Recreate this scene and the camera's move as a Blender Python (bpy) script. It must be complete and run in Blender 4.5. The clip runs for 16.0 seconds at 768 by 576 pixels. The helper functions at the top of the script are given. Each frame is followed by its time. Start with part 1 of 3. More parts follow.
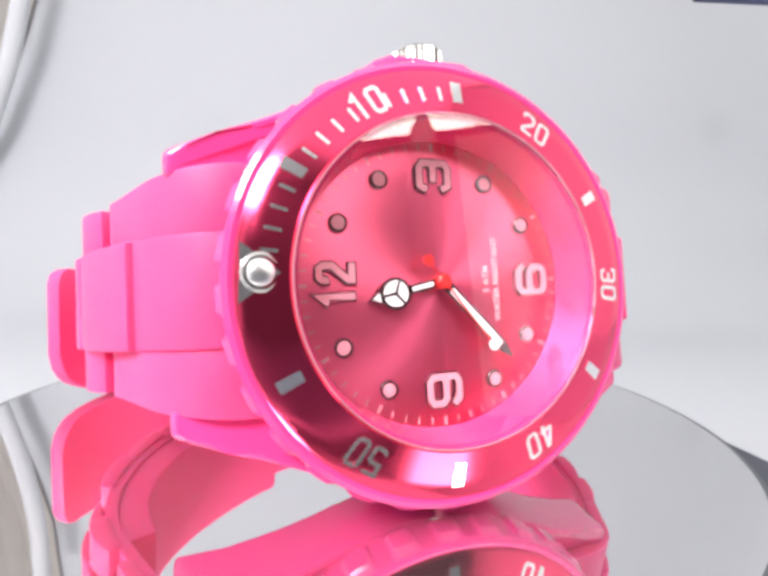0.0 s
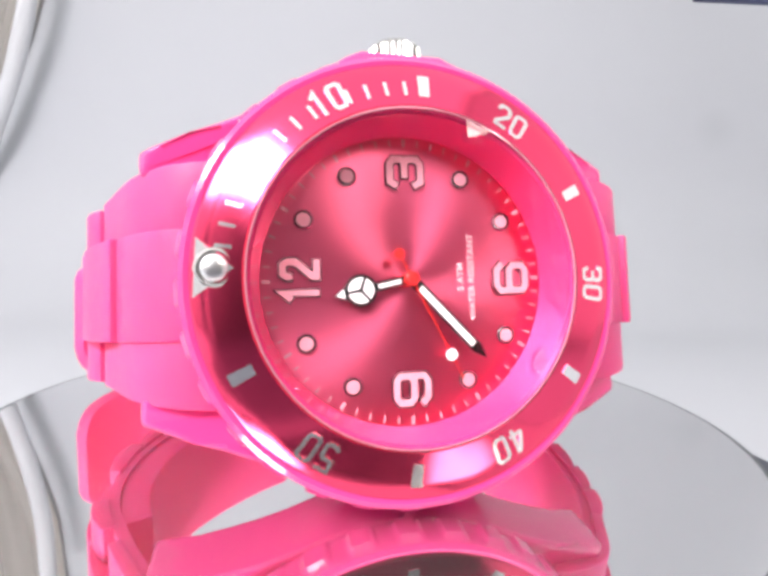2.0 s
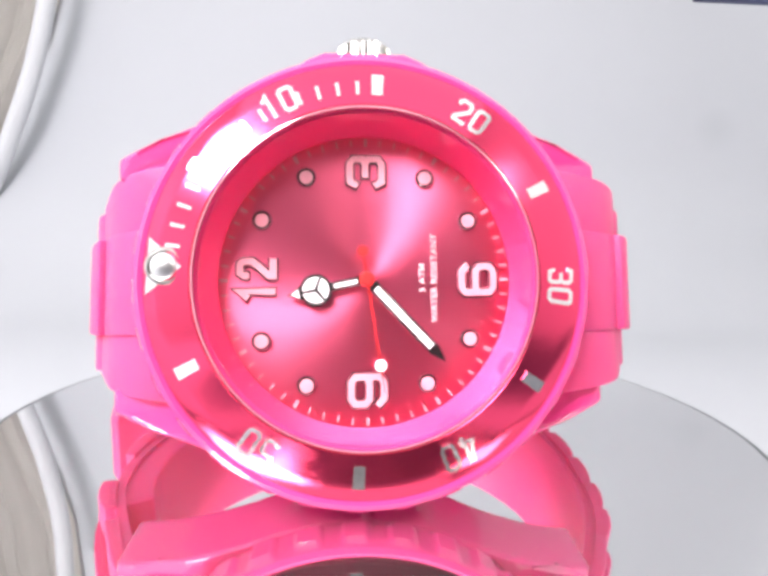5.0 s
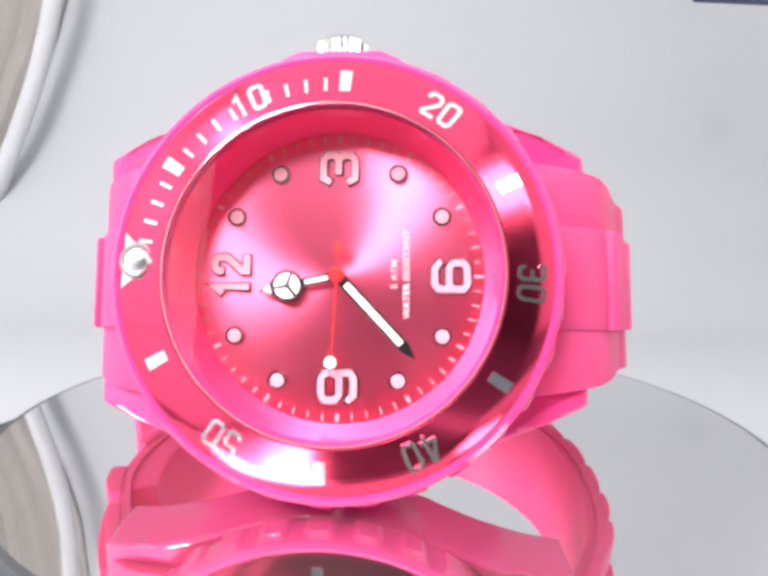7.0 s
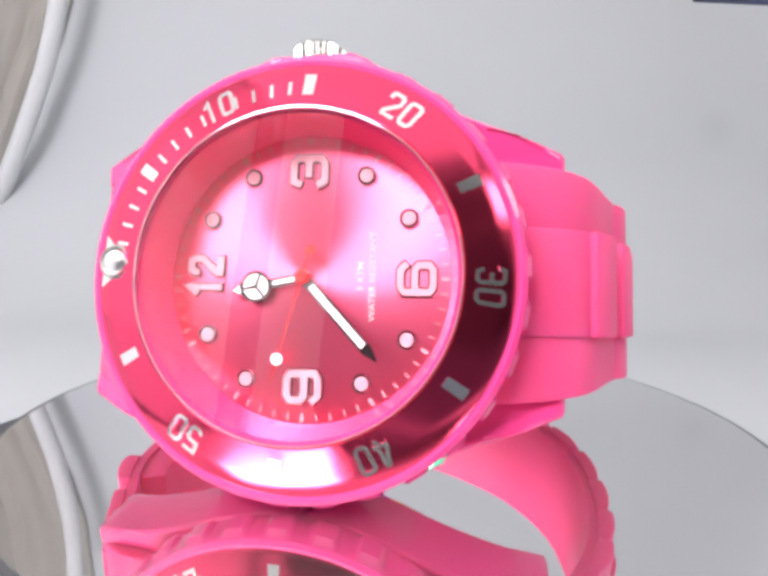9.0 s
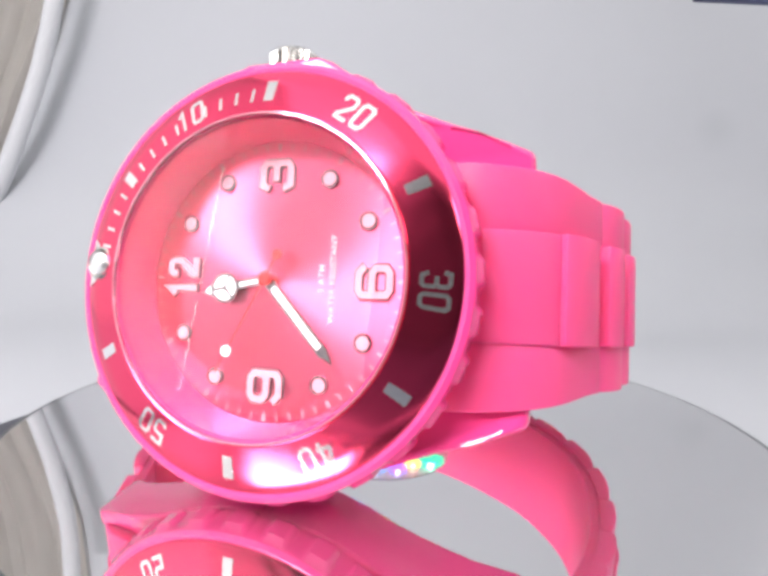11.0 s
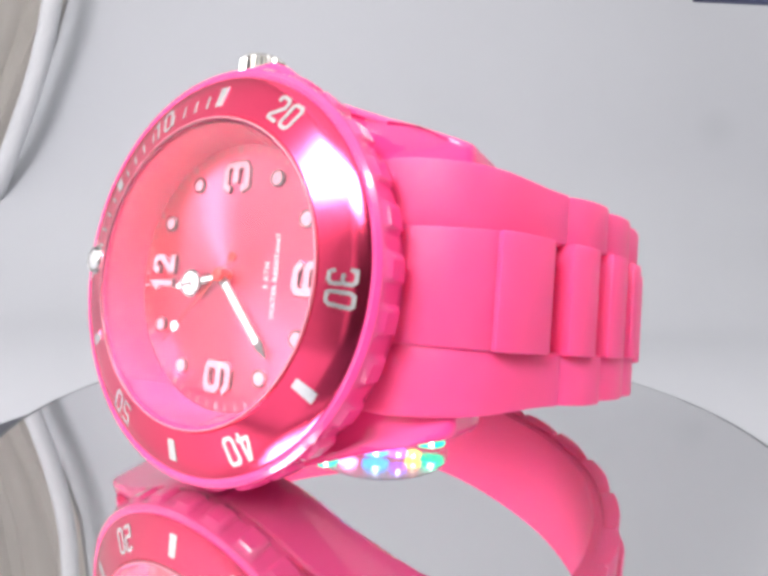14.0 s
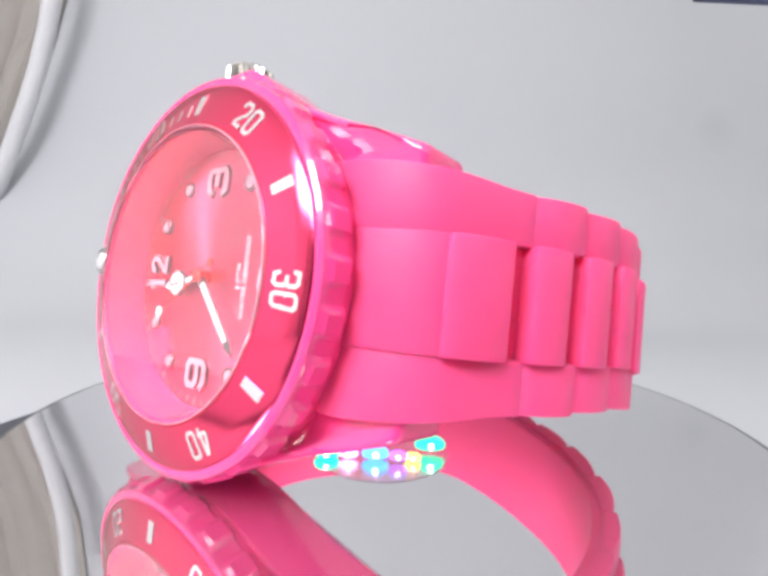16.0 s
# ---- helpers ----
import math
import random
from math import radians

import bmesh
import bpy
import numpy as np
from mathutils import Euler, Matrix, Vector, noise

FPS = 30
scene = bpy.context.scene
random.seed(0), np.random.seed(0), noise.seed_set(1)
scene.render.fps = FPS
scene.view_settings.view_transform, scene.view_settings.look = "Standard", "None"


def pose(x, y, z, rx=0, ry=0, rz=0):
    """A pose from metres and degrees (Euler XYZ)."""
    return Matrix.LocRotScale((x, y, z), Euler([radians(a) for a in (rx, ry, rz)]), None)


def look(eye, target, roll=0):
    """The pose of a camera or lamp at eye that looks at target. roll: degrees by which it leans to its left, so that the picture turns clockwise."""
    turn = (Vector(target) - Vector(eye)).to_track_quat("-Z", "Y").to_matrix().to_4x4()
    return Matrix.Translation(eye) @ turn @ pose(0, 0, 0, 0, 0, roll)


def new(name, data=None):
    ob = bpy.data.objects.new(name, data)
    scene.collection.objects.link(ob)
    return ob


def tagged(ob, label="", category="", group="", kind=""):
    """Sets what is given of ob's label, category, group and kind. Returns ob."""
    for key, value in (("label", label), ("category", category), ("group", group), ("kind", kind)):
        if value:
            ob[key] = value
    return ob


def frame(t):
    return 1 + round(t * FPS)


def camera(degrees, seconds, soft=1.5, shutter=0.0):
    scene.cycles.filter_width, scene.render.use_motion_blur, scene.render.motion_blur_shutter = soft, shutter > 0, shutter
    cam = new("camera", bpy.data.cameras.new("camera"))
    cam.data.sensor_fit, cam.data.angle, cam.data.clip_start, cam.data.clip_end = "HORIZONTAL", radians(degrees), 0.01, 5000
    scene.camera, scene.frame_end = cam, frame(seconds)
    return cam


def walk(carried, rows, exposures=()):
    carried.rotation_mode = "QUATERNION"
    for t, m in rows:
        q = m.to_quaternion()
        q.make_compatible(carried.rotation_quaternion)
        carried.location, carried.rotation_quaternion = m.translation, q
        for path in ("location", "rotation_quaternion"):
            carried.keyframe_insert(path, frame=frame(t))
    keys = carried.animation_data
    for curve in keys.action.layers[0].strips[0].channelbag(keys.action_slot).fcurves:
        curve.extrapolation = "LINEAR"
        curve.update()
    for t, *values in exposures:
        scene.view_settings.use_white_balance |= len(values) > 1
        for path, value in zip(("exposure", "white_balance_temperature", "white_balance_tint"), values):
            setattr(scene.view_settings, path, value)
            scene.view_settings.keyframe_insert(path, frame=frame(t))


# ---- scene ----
# ---- camera and turning ----
FOV = 74.232
EYE = (0.0, -0.07862, 0.02709)
YAW, TILT, LEAN = -1.693, -4.853, -1.719
SEAT = (-0.00143, -0.02619, 0.02325)      # the dial's centre from the turning axis
BACK, SPIN = -8.686, -1.742  # how far the watch leans back and is turned in its plane
# seconds, degrees of turn, millimetres of bob
TURNS = ((0, 18.80, 0.05), (0.5, 16.87, 0.12), (1, 15.11, 0.21), (1.5, 13.36, 0.41), (2, 11.75, 0.27), (2.5, 10.47, 0.49), (3, 9.10, 0.30), (3.5, 7.69, 0.14), (4, 5.95, 0.13), (6.5, -2.18, 0.20), (7, -3.76, 0.44), (7.5, -5.70, 0.50), (8, -7.44, 0.18), (8.5, -9.14, 0.06), (9, -11.09, 0.14), (11.5, -21.92, -0.32), (12, -24.17, -0.33), (12.5, -26.27, -0.35), (13, -28.19, -0.47), (13.5, -30.45, -0.32), (14, -32.86, -0.21), (14.5, -35.20, -0.20), (15, -37.19, -0.44), (15.5, -39.15, -0.45), (16, -40.88, -0.55))
BEZEL_TURN = 3.18
DISC_R = 0.0555
DISC_LIFT = 0.0004
MM = 0.001


def turned(t_deg, bob):
    """The watch's pose at a turn of the table."""
    return pose(0, 0, bob * MM, 0, 0, t_deg) @ Matrix.Translation(SEAT) @ pose(0, 0, 0, BACK, 0, 0) @ pose(0, 0, 0, 0, SPIN, 0)


cam = camera(FOV, 16.0, soft=3.9)
STAND = Matrix.Translation(EYE) @ pose(0, 0, 0, 0, 0, YAW) @ pose(0, 0, 0, TILT) @ pose(0, 0, 0, 0, LEAN) @ pose(0, 0, 0, 90)
walk(cam, [(0.0, STAND), (16.0, STAND)], exposures=[(0.0, 0.26), (0.5, 0.21), (2.0, 0.21), (2.6, 0.30), (4.0, 0.36), (6.5, 0.27), (7.0, 0.22), (8.0, 0.16), (9.0, 0.0), (11.5, 0.05), (12.5, 0.05), (13.5, 0.0), (15.0, 0.05), (16.0, 0.02)])

# ---- light ----
world = bpy.data.worlds.new("world")
scene.world = world
world.use_nodes = True
world.node_tree.nodes["Background"].inputs[0].default_value = (0.80, 0.86, 1.0, 1)
world.node_tree.nodes["Background"].inputs[1].default_value = 0.25


def area_lamp(name, eye, target, sx, sy, watts, colour):
    data = bpy.data.lights.new(name, "AREA")
    data.shape, data.size, data.size_y, data.energy, data.color = "RECTANGLE", sx, sy, watts, colour
    ob = new(name, data)
    ob.matrix_world = look(eye, target)
    return ob


LAMPS = (("ceiling_lamp_light", (0.0, -0.16, 0.74), (0.0, -0.159, 0.0), 0.90, 1.06, 3.5, (1.0, 0.985, 0.98)),
         ("front_lamp_light", (-0.245, -0.355, 0.375), (0.0, -0.02, 0.03), 0.28, 0.14, 4.3, (1.0, 0.95, 0.98)),
         ("side_lamp_light", (0.33, -0.345, 0.34), (0.0, -0.02, 0.03), 0.15, 0.11, 0.50, (1.0, 0.94, 0.86)),
         ("west_lamp_light", (-1.0, -0.32, 0.22), (0.0, -0.14, 0.20), 0.60, 0.50, 14.0, (1.0, 0.97, 0.97)),
         ("east_lamp_light", (1.0, -0.09, 0.24), (0.0, -0.09, 0.22), 0.60, 0.50, 6.6, (1.0, 0.97, 0.97)))
for row in LAMPS:
    area_lamp(*row)


# ---- materials ----
def material(name, colour, rough=0.5, metal=0.0, grain=0.0, scale=800.0, bump=0.0, coat=0.0, sss=0.0, rough_var=0.0, gloss=0.5):
    """A principled surface with colour variation and relief at two scales."""
    m = bpy.data.materials.new(name)
    m.use_nodes = True
    nt = m.node_tree
    b = nt.nodes["Principled BSDF"]
    b.inputs["Base Color"].default_value = (*colour, 1)
    b.inputs["Roughness"].default_value = rough
    b.inputs["Metallic"].default_value = metal
    b.inputs["Coat Weight"].default_value = coat
    b.inputs["Specular IOR Level"].default_value = gloss
    if sss:
        b.inputs["Subsurface Weight"].default_value = sss
        b.inputs["Subsurface Radius"].default_value = (0.0026, 0.0006, 0.0011)
        b.inputs["Subsurface Scale"].default_value = 1.0
    co = nt.nodes.new("ShaderNodeTexCoord")
    fine = nt.nodes.new("ShaderNodeTexNoise")
    fine.inputs["Scale"].default_value, fine.inputs["Detail"].default_value = scale, 4
    wide = nt.nodes.new("ShaderNodeTexNoise")
    wide.inputs["Scale"].default_value, wide.inputs["Detail"].default_value = scale * 0.11, 3
    for t in (fine, wide):
        nt.links.new(co.outputs["Object"], t.inputs["Vector"])
    both = nt.nodes.new("ShaderNodeMath")
    both.operation = "ADD"
    nt.links.new(fine.outputs[0], both.inputs[0])
    nt.links.new(wide.outputs[0], both.inputs[1])
    if grain:
        mix = nt.nodes.new("ShaderNodeMixRGB")
        mix.inputs[1].default_value = (*[c * (1 - grain) for c in colour], 1)
        mix.inputs[2].default_value = (*[min(1, c * (1 + grain)) for c in colour], 1)
        half = nt.nodes.new("ShaderNodeMath")
        half.operation = "MULTIPLY"
        half.inputs[1].default_value = 0.5
        nt.links.new(both.outputs[0], half.inputs[0])
        nt.links.new(half.outputs[0], mix.inputs[0])
        nt.links.new(mix.outputs[0], b.inputs["Base Color"])
    if rough_var:
        rr = nt.nodes.new("ShaderNodeMapRange")
        rr.inputs[1].default_value, rr.inputs[2].default_value = 0.7, 1.3
        rr.inputs[3].default_value, rr.inputs[4].default_value = rough - rough_var, rough + rough_var
        nt.links.new(both.outputs[0], rr.inputs[0])
        nt.links.new(rr.outputs[0], b.inputs["Roughness"])
    if bump:
        bp = nt.nodes.new("ShaderNodeBump")
        bp.inputs["Strength"].default_value, bp.inputs["Distance"].default_value = bump, 0.0002
        nt.links.new(both.outputs[0], bp.inputs["Height"])
        nt.links.new(bp.outputs[0], b.inputs["Normal"])
    return m


SILICONE = material("pink_silicone", (0.96, 0.088, 0.275), 0.46, grain=0.05, scale=900, bump=0.05, sss=0.6, rough_var=0.06, gloss=0.28)
PLASTIC = material("pink_glossy_plastic", (0.95, 0.065, 0.29), 0.16, grain=0.03, scale=700, bump=0.01, coat=0.6, rough_var=0.04)
BEZEL = material("pink_anodised_metal", (0.98, 0.080, 0.19), 0.16, 1.0, grain=0.03, scale=400, rough_var=0.03)
WALL = material("rehaut_pink", (0.90, 0.055, 0.22), 0.16, 0.25, grain=0.03, scale=500, coat=0.5)
SILVERY = material("silver_foil_mark", (0.90, 0.89, 0.90), 0.13, 0.95, grain=0.04, scale=900)
PRINT = material("pale_print", (0.84, 0.58, 0.64), 0.45, grain=0.04, scale=900)
LUME = material("pale_pink_lume", (0.68, 0.29, 0.36), 0.6, grain=0.04, scale=900)
BRIGHT = material("white_lume", (0.90, 0.88, 0.88), 0.4, grain=0.02, scale=900)
CHROME = material("polished_chrome_frame", (0.32, 0.29, 0.30), 0.13, 1.0, grain=0.03, scale=900)
PEARL = material("satin_silver", (0.92, 0.91, 0.91), 0.34, 1.0, grain=0.03, scale=600)
STEEL = material("polished_steel", (0.60, 0.59, 0.57), 0.26, 1.0, grain=0.04, scale=600, rough_var=0.04)
EDGE = material("crystal_edge_glint", (0.95, 0.42, 0.52), 0.10, 0.55, grain=0.02, scale=500)
RED = material("red_lacquer", (0.75, 0.02, 0.02), 0.3, grain=0.05, scale=900)
MIRROR = material("mirror_glass", (0.83, 0.83, 0.83), 0.012, 0.97, grain=0.015, scale=60)
RIM = material("ground_glass_edge", (0.07, 0.08, 0.085), 0.4, 0.0, grain=0.15, scale=300)
PAPER = material("white_paper", (0.455, 0.472, 0.500), 0.75, grain=0.02, scale=30, bump=0.04)


def smudge(m, place, radius, depth):
    """A faint round stain on the sheet."""
    nt = m.node_tree
    b = nt.nodes["Principled BSDF"]
    old = b.inputs["Base Color"].links[0].from_socket
    co = nt.nodes.new("ShaderNodeTexCoord")
    far = nt.nodes.new("ShaderNodeVectorMath")
    far.operation = "DISTANCE"
    far.inputs[1].default_value = place
    nt.links.new(co.outputs["Object"], far.inputs[0])
    r = nt.nodes.new("ShaderNodeMapRange")
    r.interpolation_type = "SMOOTHSTEP"
    r.inputs[1].default_value, r.inputs[2].default_value = 0.0, radius
    r.inputs[3].default_value, r.inputs[4].default_value = depth, 1.0
    nt.links.new(far.outputs["Value"], r.inputs[0])
    mul = nt.nodes.new("ShaderNodeMixRGB")
    mul.blend_type = "MULTIPLY"
    mul.inputs[0].default_value = 1.0
    nt.links.new(old, mul.inputs[1])
    nt.links.new(r.outputs[0], mul.inputs[2])
    nt.links.new(mul.outputs[0], b.inputs["Base Color"])


smudge(PAPER, (0.295, 0.362, 0.1344), 0.026, 0.94)


def fabric(name, colour):
    """Thin white cloth: half of the light passes through, scattered."""
    m = material(name, colour, 0.85, grain=0.03, scale=300, bump=0.05)
    nt = m.node_tree
    b, out = nt.nodes["Principled BSDF"], nt.nodes["Material Output"]
    through_cloth = nt.nodes.new("ShaderNodeBsdfTranslucent")
    through_cloth.inputs["Color"].default_value = (*colour, 1)
    mix = nt.nodes.new("ShaderNodeMixShader")
    mix.inputs[0].default_value = 0.5
    nt.links.new(b.outputs[0], mix.inputs[1])
    nt.links.new(through_cloth.outputs[0], mix.inputs[2])
    nt.links.new(mix.outputs[0], out.inputs["Surface"])
    return m


FABRIC = fabric("white_tent_fabric", (0.84, 0.84, 0.84))
DARK = material("dark_slate_table", (0.045, 0.05, 0.065), 0.5, grain=0.2, scale=60, bump=0.1)
CLOTH = material("white_plastic_tube", (0.56, 0.57, 0.59), 0.8, grain=0.03, scale=60)
BEIGE = material("beige_curtain", (0.62, 0.59, 0.55), 0.8, grain=0.12, scale=40, bump=0.2)
DARKBLUE = material("dark_blue_card", (0.05, 0.06, 0.13), 0.6, grain=0.1, scale=60)
ROOM = material("unseen_dark_room", (0.13, 0.125, 0.13), 0.8, grain=0.06, scale=6, bump=0.1)
CEIL = material("white_ceiling", (0.75, 0.75, 0.74), 0.8, grain=0.03, scale=6, bump=0.1)
LAMPSHELL = material("lamp_housing", (0.05, 0.05, 0.055), 0.4, grain=0.1, scale=50)


def dial_material():
    """Sunray-brushed pink metal: the brushing runs out from the centre."""
    m = material("sunray_pink_metal", (0.93, 0.17, 0.33), 0.34, 1.0)
    nt = m.node_tree
    b = nt.nodes["Principled BSDF"]
    b.inputs["Anisotropic"].default_value = 0.85
    tan = nt.nodes.new("ShaderNodeTangent")
    tan.direction_type, tan.axis = "RADIAL", "Y"
    nt.links.new(tan.outputs[0], b.inputs["Tangent"])
    co = nt.nodes.new("ShaderNodeTexCoord")
    sep = nt.nodes.new("ShaderNodeSeparateXYZ")
    nt.links.new(co.outputs["Object"], sep.inputs[0])
    at = nt.nodes.new("ShaderNodeMath")
    at.operation = "ARCTAN2"
    nt.links.new(sep.outputs[0], at.inputs[0])
    nt.links.new(sep.outputs[2], at.inputs[1])
    no = nt.nodes.new("ShaderNodeTexNoise")
    no.noise_dimensions = "1D"
    no.inputs["Scale"].default_value, no.inputs["Detail"].default_value = 90, 3
    nt.links.new(at.outputs[0], no.inputs["W"])
    mix = nt.nodes.new("ShaderNodeMixRGB")
    mix.inputs[1].default_value, mix.inputs[2].default_value = (0.86, 0.11, 0.23, 1), (0.98, 0.19, 0.33, 1)
    nt.links.new(no.outputs[0], mix.inputs[0])
    nt.links.new(mix.outputs[0], b.inputs["Base Color"])
    return m


DIAL = dial_material()


def glass(name, colour, rough=0.0, ior=1.46):
    m = bpy.data.materials.new(name)
    m.use_nodes = True
    b = m.node_tree.nodes["Principled BSDF"]
    b.inputs["Base Color"].default_value = (*colour, 1)
    b.inputs["Transmission Weight"].default_value, b.inputs["Roughness"].default_value, b.inputs["IOR"].default_value = 1.0, rough, ior
    return m


CRYSTAL = glass("clear_crystal", (1, 0.985, 0.985), 0.0, 1.56)
LENS = glass("clear_lens", (0.97, 0.98, 0.99), 0.25, 1.2)


def glow(name, colour, strength):
    m = bpy.data.materials.new(name)
    m.use_nodes = True
    b = m.node_tree.nodes["Principled BSDF"]
    b.inputs["Base Color"].default_value = (*colour, 1)
    b.inputs["Emission Color"].default_value = (*colour, 1)
    b.inputs["Emission Strength"].default_value = strength
    return m


# ---- mesh helpers ----
def part(name, bm, mat, parent=None, label="", smooth=35):
    """Links a bmesh as one mesh object under a thing or a part."""
    bmesh.ops.recalc_face_normals(bm, faces=bm.faces)
    me = bpy.data.meshes.new(name)
    bm.to_mesh(me)
    bm.free()
    me.materials.append(mat)
    if smooth:
        me.polygons.foreach_set("use_smooth", [True] * len(me.polygons))
        me.set_sharp_from_angle(angle=radians(smooth))
    ob = new(name, me)
    ob.parent = parent
    if label:
        ob["label"] = label
    return ob


def thing(name, label, category, group="", kind=""):
    return tagged(new(name), label, category, group, kind)


def lathe(rings, n=96, closed=True, bumps=None):
    """Turned about the y axis; rings of (radius, y) in mm. bumps(i, angle) adds to the radius of ring i."""
    bm = bmesh.new()
    rows = []
    for i, (r, y) in enumerate(rings):
        if r <= 0:
            rows.append([bm.verts.new((0, y * MM, 0))])
            continue
        row = []
        for k in range(n):
            a = 2 * math.pi * k / n
            q = r + (bumps(i, a) if bumps else 0)
            row.append(bm.verts.new((-q * math.cos(a) * MM, y * MM, q * math.sin(a) * MM)))
        rows.append(row)
    pairs = list(zip(rows, rows[1:])) + ([(rows[-1], rows[0])] if closed else [])
    for a, b in pairs:
        for k in range(n):
            j = (k + 1) % n
            if len(a) == 1 and len(b) == 1:
                continue
            if len(a) == 1:
                bm.faces.new((a[0], b[k], b[j]))
            elif len(b) == 1:
                bm.faces.new((a[k], a[j], b[0]))
            else:
                bm.faces.new((a[k], a[j], b[j], b[k]))
    return bm


def prism(outline, to3, lo, hi, bm=None):
    """An outline (u, v) raised from lo to hi; to3(u, v, w) gives the place in mm."""
    bm = bm or bmesh.new()
    a = [bm.verts.new([c * MM for c in to3(u, v, lo)]) for u, v in outline]
    b = [bm.verts.new([c * MM for c in to3(u, v, hi)]) for u, v in outline]
    n = len(outline)
    bm.faces.new(a)
    bm.faces.new(b[::-1])
    for k in range(n):
        j = (k + 1) % n
        bm.faces.new((a[k], a[j], b[j], b[k]))
    return bm


def ribbon(path, width, closed, to3, lo, hi, bm=None):
    """A stroke of even width along a path, raised from lo to hi."""
    bm = bm or bmesh.new()
    n = len(path)
    left, right = [], []
    for k in range(n):
        p = Vector(path[k])
        a = Vector(path[k - 1]) if (closed or k) else None
        b = Vector(path[(k + 1) % n]) if (closed or k < n - 1) else None
        d0 = (p - a).normalized() if a is not None else (b - p).normalized()
        d1 = (b - p).normalized() if b is not None else d0
        n0, n1 = Vector((-d0.y, d0.x)), Vector((-d1.y, d1.x))
        m = (n0 + n1).normalized()
        s = width / 2 / max(0.45, m.dot(n0))
        ext = Vector((0, 0))
        if not closed and k == 0:
            ext = -d0 * width * 0.35
        if not closed and k == n - 1:
            ext = d1 * width * 0.35
        left.append(p + m * s + ext)
        right.append(p - m * s + ext)
    segs = n if closed else n - 1
    rows = []
    for pts in (left, right):
        for w in (lo, hi):
            rows.append([bm.verts.new([c * MM for c in to3(q.x, q.y, w)]) for q in pts])
    ll, lh, rl, rh = rows
    for k in range(segs):
        j = (k + 1) % n
        for a, b in ((lh, rh), (rh, rl), (rl, ll), (ll, lh)):
            bm.faces.new((a[k], a[j], b[j], b[k]))
    if not closed:
        for k in (0, n - 1):
            bm.faces.new((ll[k], lh[k], rh[k], rl[k]))
    return bm


def bevel_edges(bm, width, segs=2, angle=40):
    es = [e for e in bm.edges if len(e.link_faces) == 2 and e.calc_face_angle(0) > radians(angle)]
    bmesh.ops.bevel(bm, geom=es, offset=width * MM, segments=segs, profile=0.6, affect="EDGES")
    return bm


def slab(x0, x1, y0, y1, z0, z1):
    bm = bmesh.new()
    bmesh.ops.create_cube(bm, size=1)
    for v in bm.verts:
        v.co = Vector(((x0 + x1) / 2 + v.co.x * (x1 - x0), (y0 + y1) / 2 + v.co.y * (y1 - y0), (z0 + z1) / 2 + v.co.z * (z1 - z0)))
    return bm


C = 0.12
STROKES = {  # digits as strokes in a box 0.62 wide and 1 high: (closed, points)
    "0": [(True, [(C, 0), (.62 - C, 0), (.62, C), (.62, 1 - C), (.62 - C, 1), (C, 1), (0, 1 - C), (0, C)])],
    "1": [(False, [(.12, .8), (.34, 1), (.34, 0)])],
    "2": [(False, [(0, .8), (0, 1 - C), (C, 1), (.62 - C, 1), (.62, 1 - C), (.62, .62), (0, .12), (0, 0), (.62, 0)])],
    "3": [(False, [(0, .82), (C * .6, 1), (.62 - C, 1), (.62, 1 - C), (.62, .62), (.5, .52), (.22, .52)]), (False, [(.5, .52), (.62, .42), (.62, C), (.62 - C, 0), (C * .6, 0), (0, .18)])],
    "4": [(False, [(.46, 0), (.46, 1), (.36, 1), (0, .3), (0, .22), (.64, .22)])],
    "5": [(False, [(.6, 1), (.04, 1), (.04, .58), (.62 - C, .58), (.62, .58 - C * .8), (.62, C), (.62 - C, 0), (C, 0), (0, C * .8)])],
    "6": [(True, [(C, 0), (.62 - C, 0), (.62, C), (.62, .56 - C), (.62 - C, .56), (C, .56), (0, .56 - C), (0, C)]), (False, [(0, .3), (0, 1 - C), (C, 1), (.62 - C, 1), (.62, .85)])],
    "9": [(True, [(C, 1), (.62 - C, 1), (.62, 1 - C), (.62, .44 + C), (.62 - C, .44), (C, .44), (0, .44 + C), (0, 1 - C)]), (False, [(.62, .7), (.62, C), (.62 - C, 0), (C, 0), (0, .15)])],
}


def digits(text, high, wide, gap, stroke, to3, lo, hi):
    """Digits of the given height, centred on the origin of to3's plane."""
    bm = bmesh.new()
    total = len(text) * wide + (len(text) - 1) * gap
    for i, ch in enumerate(text):
        u0 = -total / 2 + i * (wide + gap)
        for j, (closed, pts) in enumerate(STROKES[ch]):
            path = [(u0 + u / .62 * wide, (v - .5) * high) for u, v in pts]
            ribbon(path, stroke, closed, to3, lo, hi + 0.002 * j, bm)
    return bm


def on_dial(cx, cz):
    """Writing upright as the watch is read: its top towards twelve."""
    return lambda u, v, w: (cx - v, -w, cz + u)


